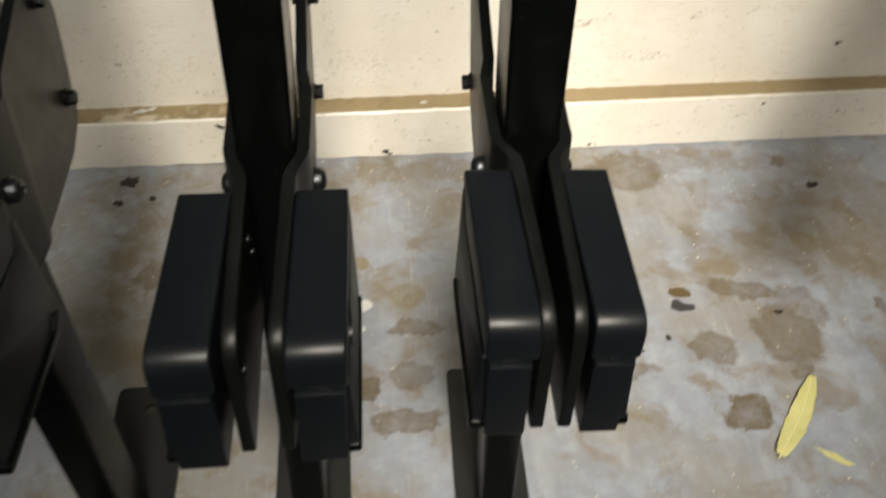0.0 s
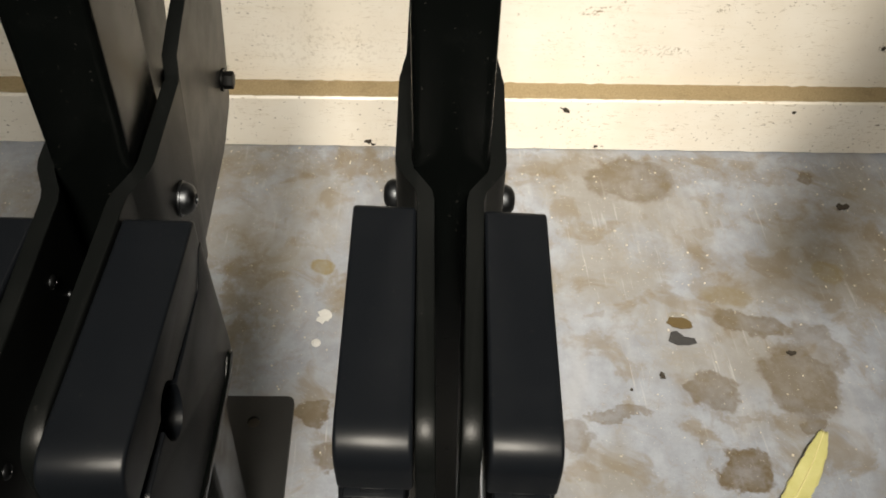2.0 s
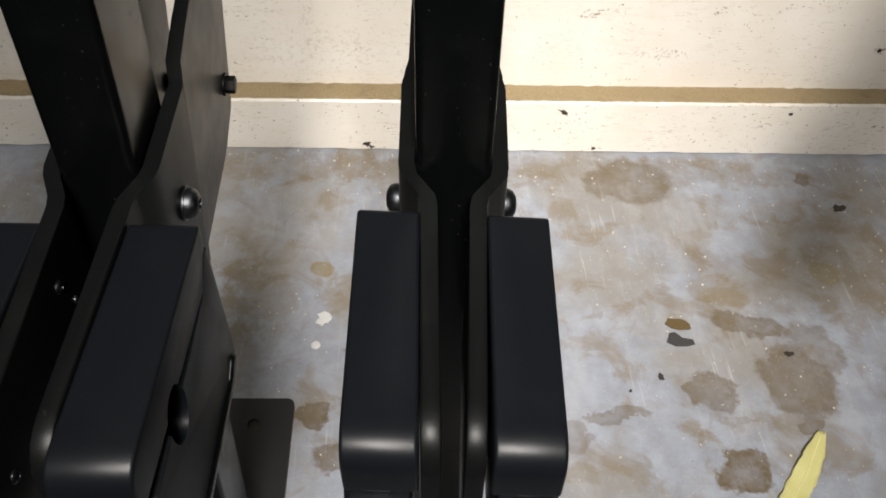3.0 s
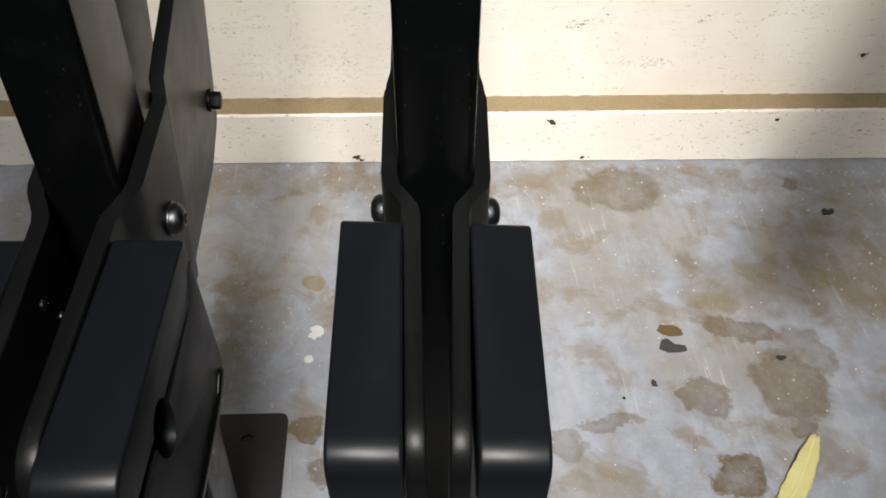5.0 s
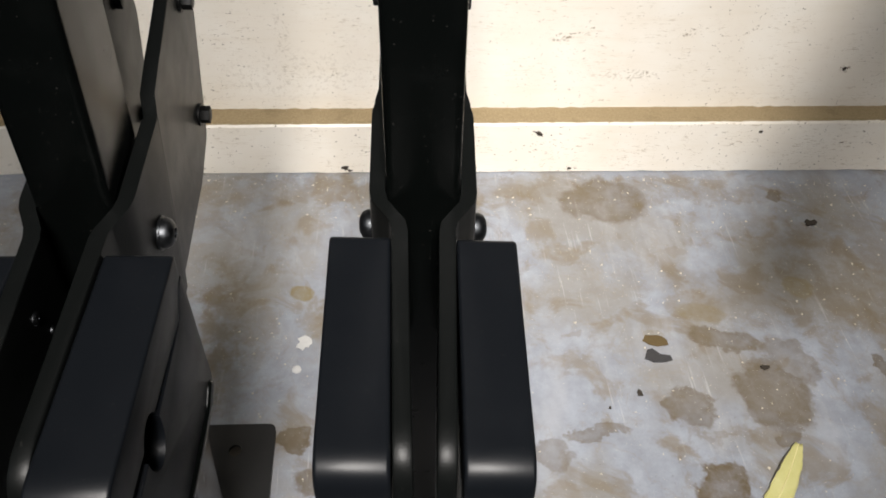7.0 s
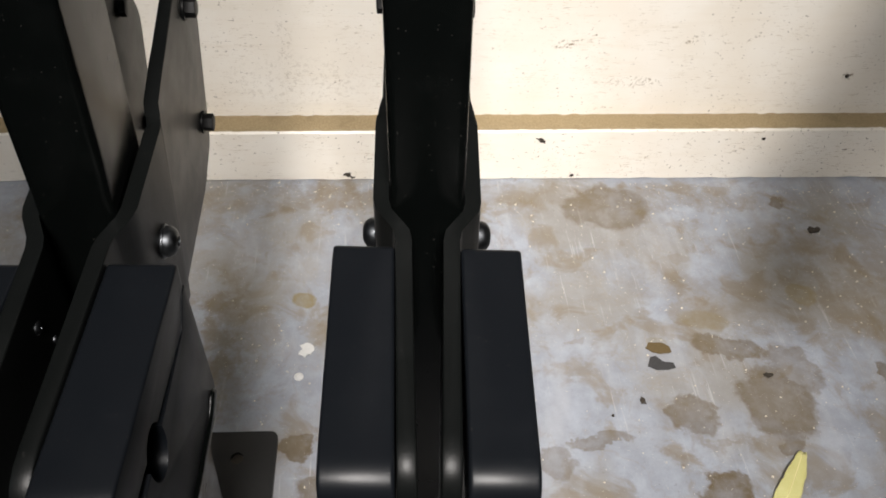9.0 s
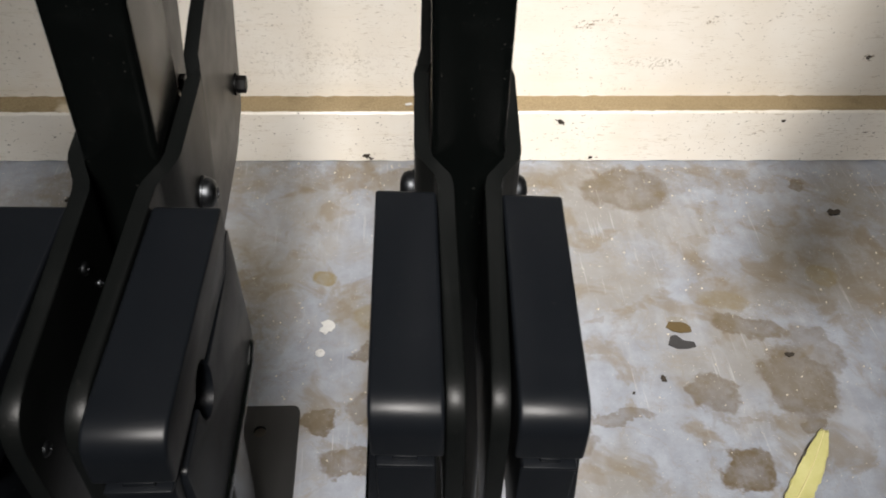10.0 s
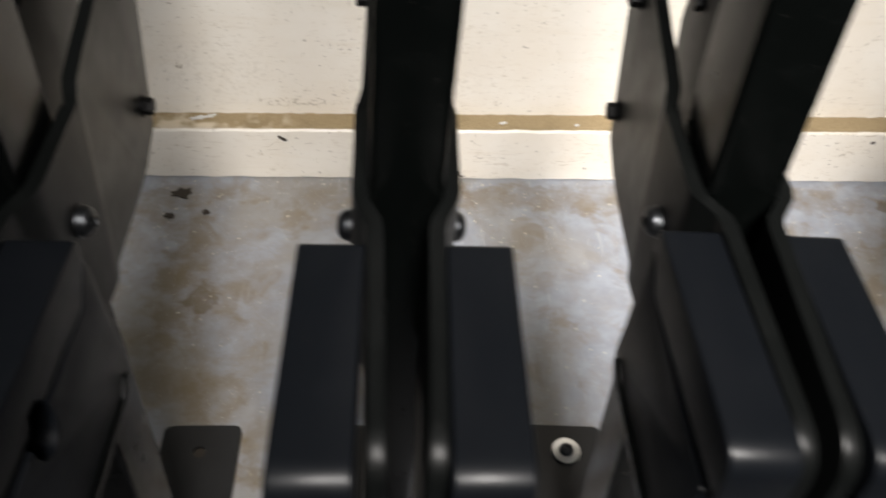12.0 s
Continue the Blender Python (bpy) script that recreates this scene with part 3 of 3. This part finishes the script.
# ---- small things on the floor ----
def flat_scrap(name, outline, z, thick, material, label, category, curl=0.0):
    """A thin piece lying on the floor; the outline is (x, y) about its middle."""
    cx, cy = (sum(p[k] for p in outline) / len(outline) for k in (0, 1))
    bm = bmesh.new()
    low = [bm.verts.new((x - cx, y - cy, 0)) for x, y in outline]
    high = [bm.verts.new((x - cx, y - cy, thick)) for x, y in outline]
    n = len(outline)
    mid_low, mid_high = bm.verts.new((0, 0, 0)), bm.verts.new((0, 0, thick * 1.3))
    for k in range(n):
        bm.faces.new((low[k], low[(k + 1) % n], high[(k + 1) % n], high[k]))
        bm.faces.new((high[k], high[(k + 1) % n], mid_high))
        bm.faces.new((low[(k + 1) % n], low[k], mid_low))
    for v in bm.verts:
        v.co.z += curl * (v.co.x ** 2 + v.co.y ** 2)
    ob = finish(name, bm, material)
    ob.location = (cx, cy, z)
    return tagged(ob, label, category)


def ragged(x, y, rx, ry, turn=0.0, rough=0.25, n=14, seed=1):
    rng = random.Random(seed)
    out = []
    for k in range(n):
        a = 2 * math.pi * k / n
        r = 1 + rng.uniform(-rough, rough)
        u, v = rx * r * math.cos(a), ry * r * math.sin(a)
        c, s = math.cos(radians(turn)), math.sin(radians(turn))
        out.append((x + u * c - v * s, y + u * s + v * c))
    return out


def leaf():
    """A fallen leaf, folded a little along its midrib, with a short stalk."""
    a, b = Vector((0.451, 0.190)), Vector((0.364, 0.084))
    along, length = (b - a).normalized(), (b - a).length
    across = Vector((-along.y, along.x))
    thing = new("fallen_leaf")
    thing.location = (a.x, a.y, 0.001)
    tagged(thing, "yellow fallen leaf lying on the concrete", "leaf")
    bm = bmesh.new()
    rows, n = [], 26
    for i in range(n + 1):
        t = i / n
        half = 0.0128 * (math.sin(math.pi * min(1, t * 0.90 + 0.03)) ** 0.60) * (0.84 + 0.16 * t) + 0.0008
        row = []
        for j in range(-4, 5):
            f = j / 4
            jag = 1 + 0.24 * noise.noise((t * 19, f * 3, 0))
            p = along * (t * length) + across * (f * half * jag + 0.004 * math.sin(3 * t))
            z = 0.0016 + 0.0035 * abs(f) ** 1.5 * (0.5 + 0.5 * math.sin(9 * t + f)) + 0.002 * math.sin(5 * t) ** 2
            row.append(bm.verts.new((p.x, p.y, z)))
        rows.append(row)
    for r, q in zip(rows, rows[1:]):
        for k in range(8):
            bm.faces.new((r[k], r[k + 1], q[k + 1], q[k]))
    blade = part("blade", bm, LEAF, thing)
    mod = blade.modifiers.new("thickness", "SOLIDIFY")
    mod.thickness, mod.offset = 0.0004, 1
    bm = bmesh.new()
    ring = []
    for i in range(11):
        t = i / 10
        p = along * (t * length * 1.04) + across * 0.004 * math.sin(3 * t)
        r = 0.0010 * (0.5 + 0.6 * t)
        ring.append([bm.verts.new((p.x + across.x * r * c, p.y + across.y * r * c, 0.0022 + 0.002 * math.sin(5 * t) ** 2 + r * s)) for c, s in ((1, 0), (0, 1), (-1, 0), (0, -1))])
    for r, q in zip(ring, ring[1:]):
        for k in range(4):
            bm.faces.new((r[k], r[(k + 1) % 4], q[(k + 1) % 4], q[k]))
    part("midrib", bm, LEAF_RIB, thing, "pale midrib")


leaf()
flat_scrap("leaf_fragment", ragged(0.431, 0.077, 0.020, 0.005, -38, 0.3, 12, 8), 0.0006, 0.0006, LEAF, "small torn piece of yellow leaf", "leaf")
flat_scrap("bark_chip", ragged(0.324, 0.339, 0.0155, 0.0085, -12, 0.12, 18, 3), 0.0004, 0.0016, BROWN_CHIP, "small brown bark chip on the concrete", "chip")
flat_scrap("paint_chip", [(0.304, 0.312), (0.310, 0.325), (0.317, 0.327), (0.325, 0.318), (0.337, 0.316), (0.338, 0.309), (0.328, 0.306), (0.314, 0.306)], 0.0004, 0.0012, GREY_CHIP, "dark grey flake beside the bark chip", "chip")
flat_scrap("paper_scrap", ragged(-0.107, 0.342, 0.0085, 0.0085, 20, 0.4, 15, 5), 0.0004, 0.001, WHITE_SCRAP, "white paint scrap on the concrete", "scrap")
for x, y, rx, ry, turn, seed in ((0.609, 0.549, 0.008, 0.006, 20, 2), (0.286, 0.262, 0.003, 0.005, -20, 4), (0.45, 0.296, 0.005, 0.003, 0, 6), (-0.458, 0.612, 0.016, 0.011, 10, 7), (-0.466, 0.565, 0.007, 0.005, 0, 9), (-0.418, 0.573, 0.005, 0.004, 0, 10), (0.246, 0.243, 0.0014, 0.0014, 0, 11)):
    flat_scrap("dirt_clump", ragged(x, y, rx, ry, turn, 0.45, 16, seed), 0.0004, 0.0022, DIRT_AND_HOLE_SHADE, "small dark clump of dirt on the concrete", "dirt")


def loose_screw(x, y):
    thing = new("loose_screw")
    thing.location = (x, y, 0.0)
    tagged(thing, "bright screw head set in the concrete", "screw")
    part("head", moved(pan_head(0.0055, 0.0022), pose(0, 0, 0.0002, 0, -90, 0)), WHITE_SCRAP, thing)


loose_screw(-0.114, 0.304)
for x, y, rx, ry, seed in ((-0.005, 0.670, 0.005, 0.003, 21), (-0.43, 0.672, 0.012, 0.004, 22), (-0.415, 0.676, 0.006, 0.004, 23), (0.10, 0.668, 0.003, 0.002, 24)):
    flat_scrap("paint_flake", ragged(x, y, rx, ry, 15, 0.4, 13, seed), skirt_top(x) + 0.0042, 0.0012, WHITE_SCRAP, "white paint flake lying on the dusty skirting ledge", "flake")


def grit():
    """Loose sand grains and flakes over the floor and along the wall."""
    rng = random.Random(12)
    bm = bmesh.new()
    for i in range(3600):
        x = rng.uniform(-0.7, 0.8)
        y = 0.652 - abs(rng.gauss(0, 0.05)) if i % 5 == 0 else rng.uniform(0.02, 0.65)
        if noise.noise((x * 5, y * 5, 2)) < rng.uniform(-0.5, 0.25):
            continue
        r = 0.00035 + 0.0014 * rng.random() ** 5
        top = bm.verts.new((x, y, r * 1.2))
        base = [bm.verts.new((x + r * rng.uniform(0.6, 1.4) * math.cos(a), y + r * rng.uniform(0.6, 1.4) * math.sin(a), 0.0001)) for a in (0.3, 1.9, 3.4, 4.9)]
        for k in range(4):
            bm.faces.new((base[k], base[(k + 1) % 4], top))
    ob = finish("grit", bm, GRIT, None, "", False)
    tagged(ob, "pale sand grit scattered on the concrete", "grit", "", "stuff")


grit()


def wall_flecks():
    """Dried dirt stuck on the skirting and the wall."""
    for x, y, z, rx, rz, turn, seed in ((-0.066, SKIRT_Y, 0.011, 0.005, 0.004, 0, 1), (-0.059, SKIRT_Y, 0.006, 0.003, 0.002, 0, 2), (0.214, SKIRT_Y, 0.074, 0.008, 0.003, -30, 3), (0.549, SKIRT_Y, 0.077, 0.003, 0.003, 0, 4), (0.27, SKIRT_Y, 0.008, 0.003, 0.002, 0, 5), (-0.316, SKIRT_Y, 0.072, 0.006, 0.003, -35, 6), (0.123, SKIRT_Y, 0.023, 0.002, 0.0015, 0, 7), (0.655, WALL_Y, 0.165, 0.0035, 0.0035, 0, 8)):
        ob = flat_scrap("dirt_fleck", ragged(0, 0, rx, rz, turn, 0.45, 13, seed), 0, 0.0008, DIRT_AND_HOLE_SHADE, "dried dark dirt fleck stuck on the cream paint", "dirt")
        ob.matrix_world = pose(x, y + recede(x) - 0.0002, z, 90, 0, 1)


wall_flecks()
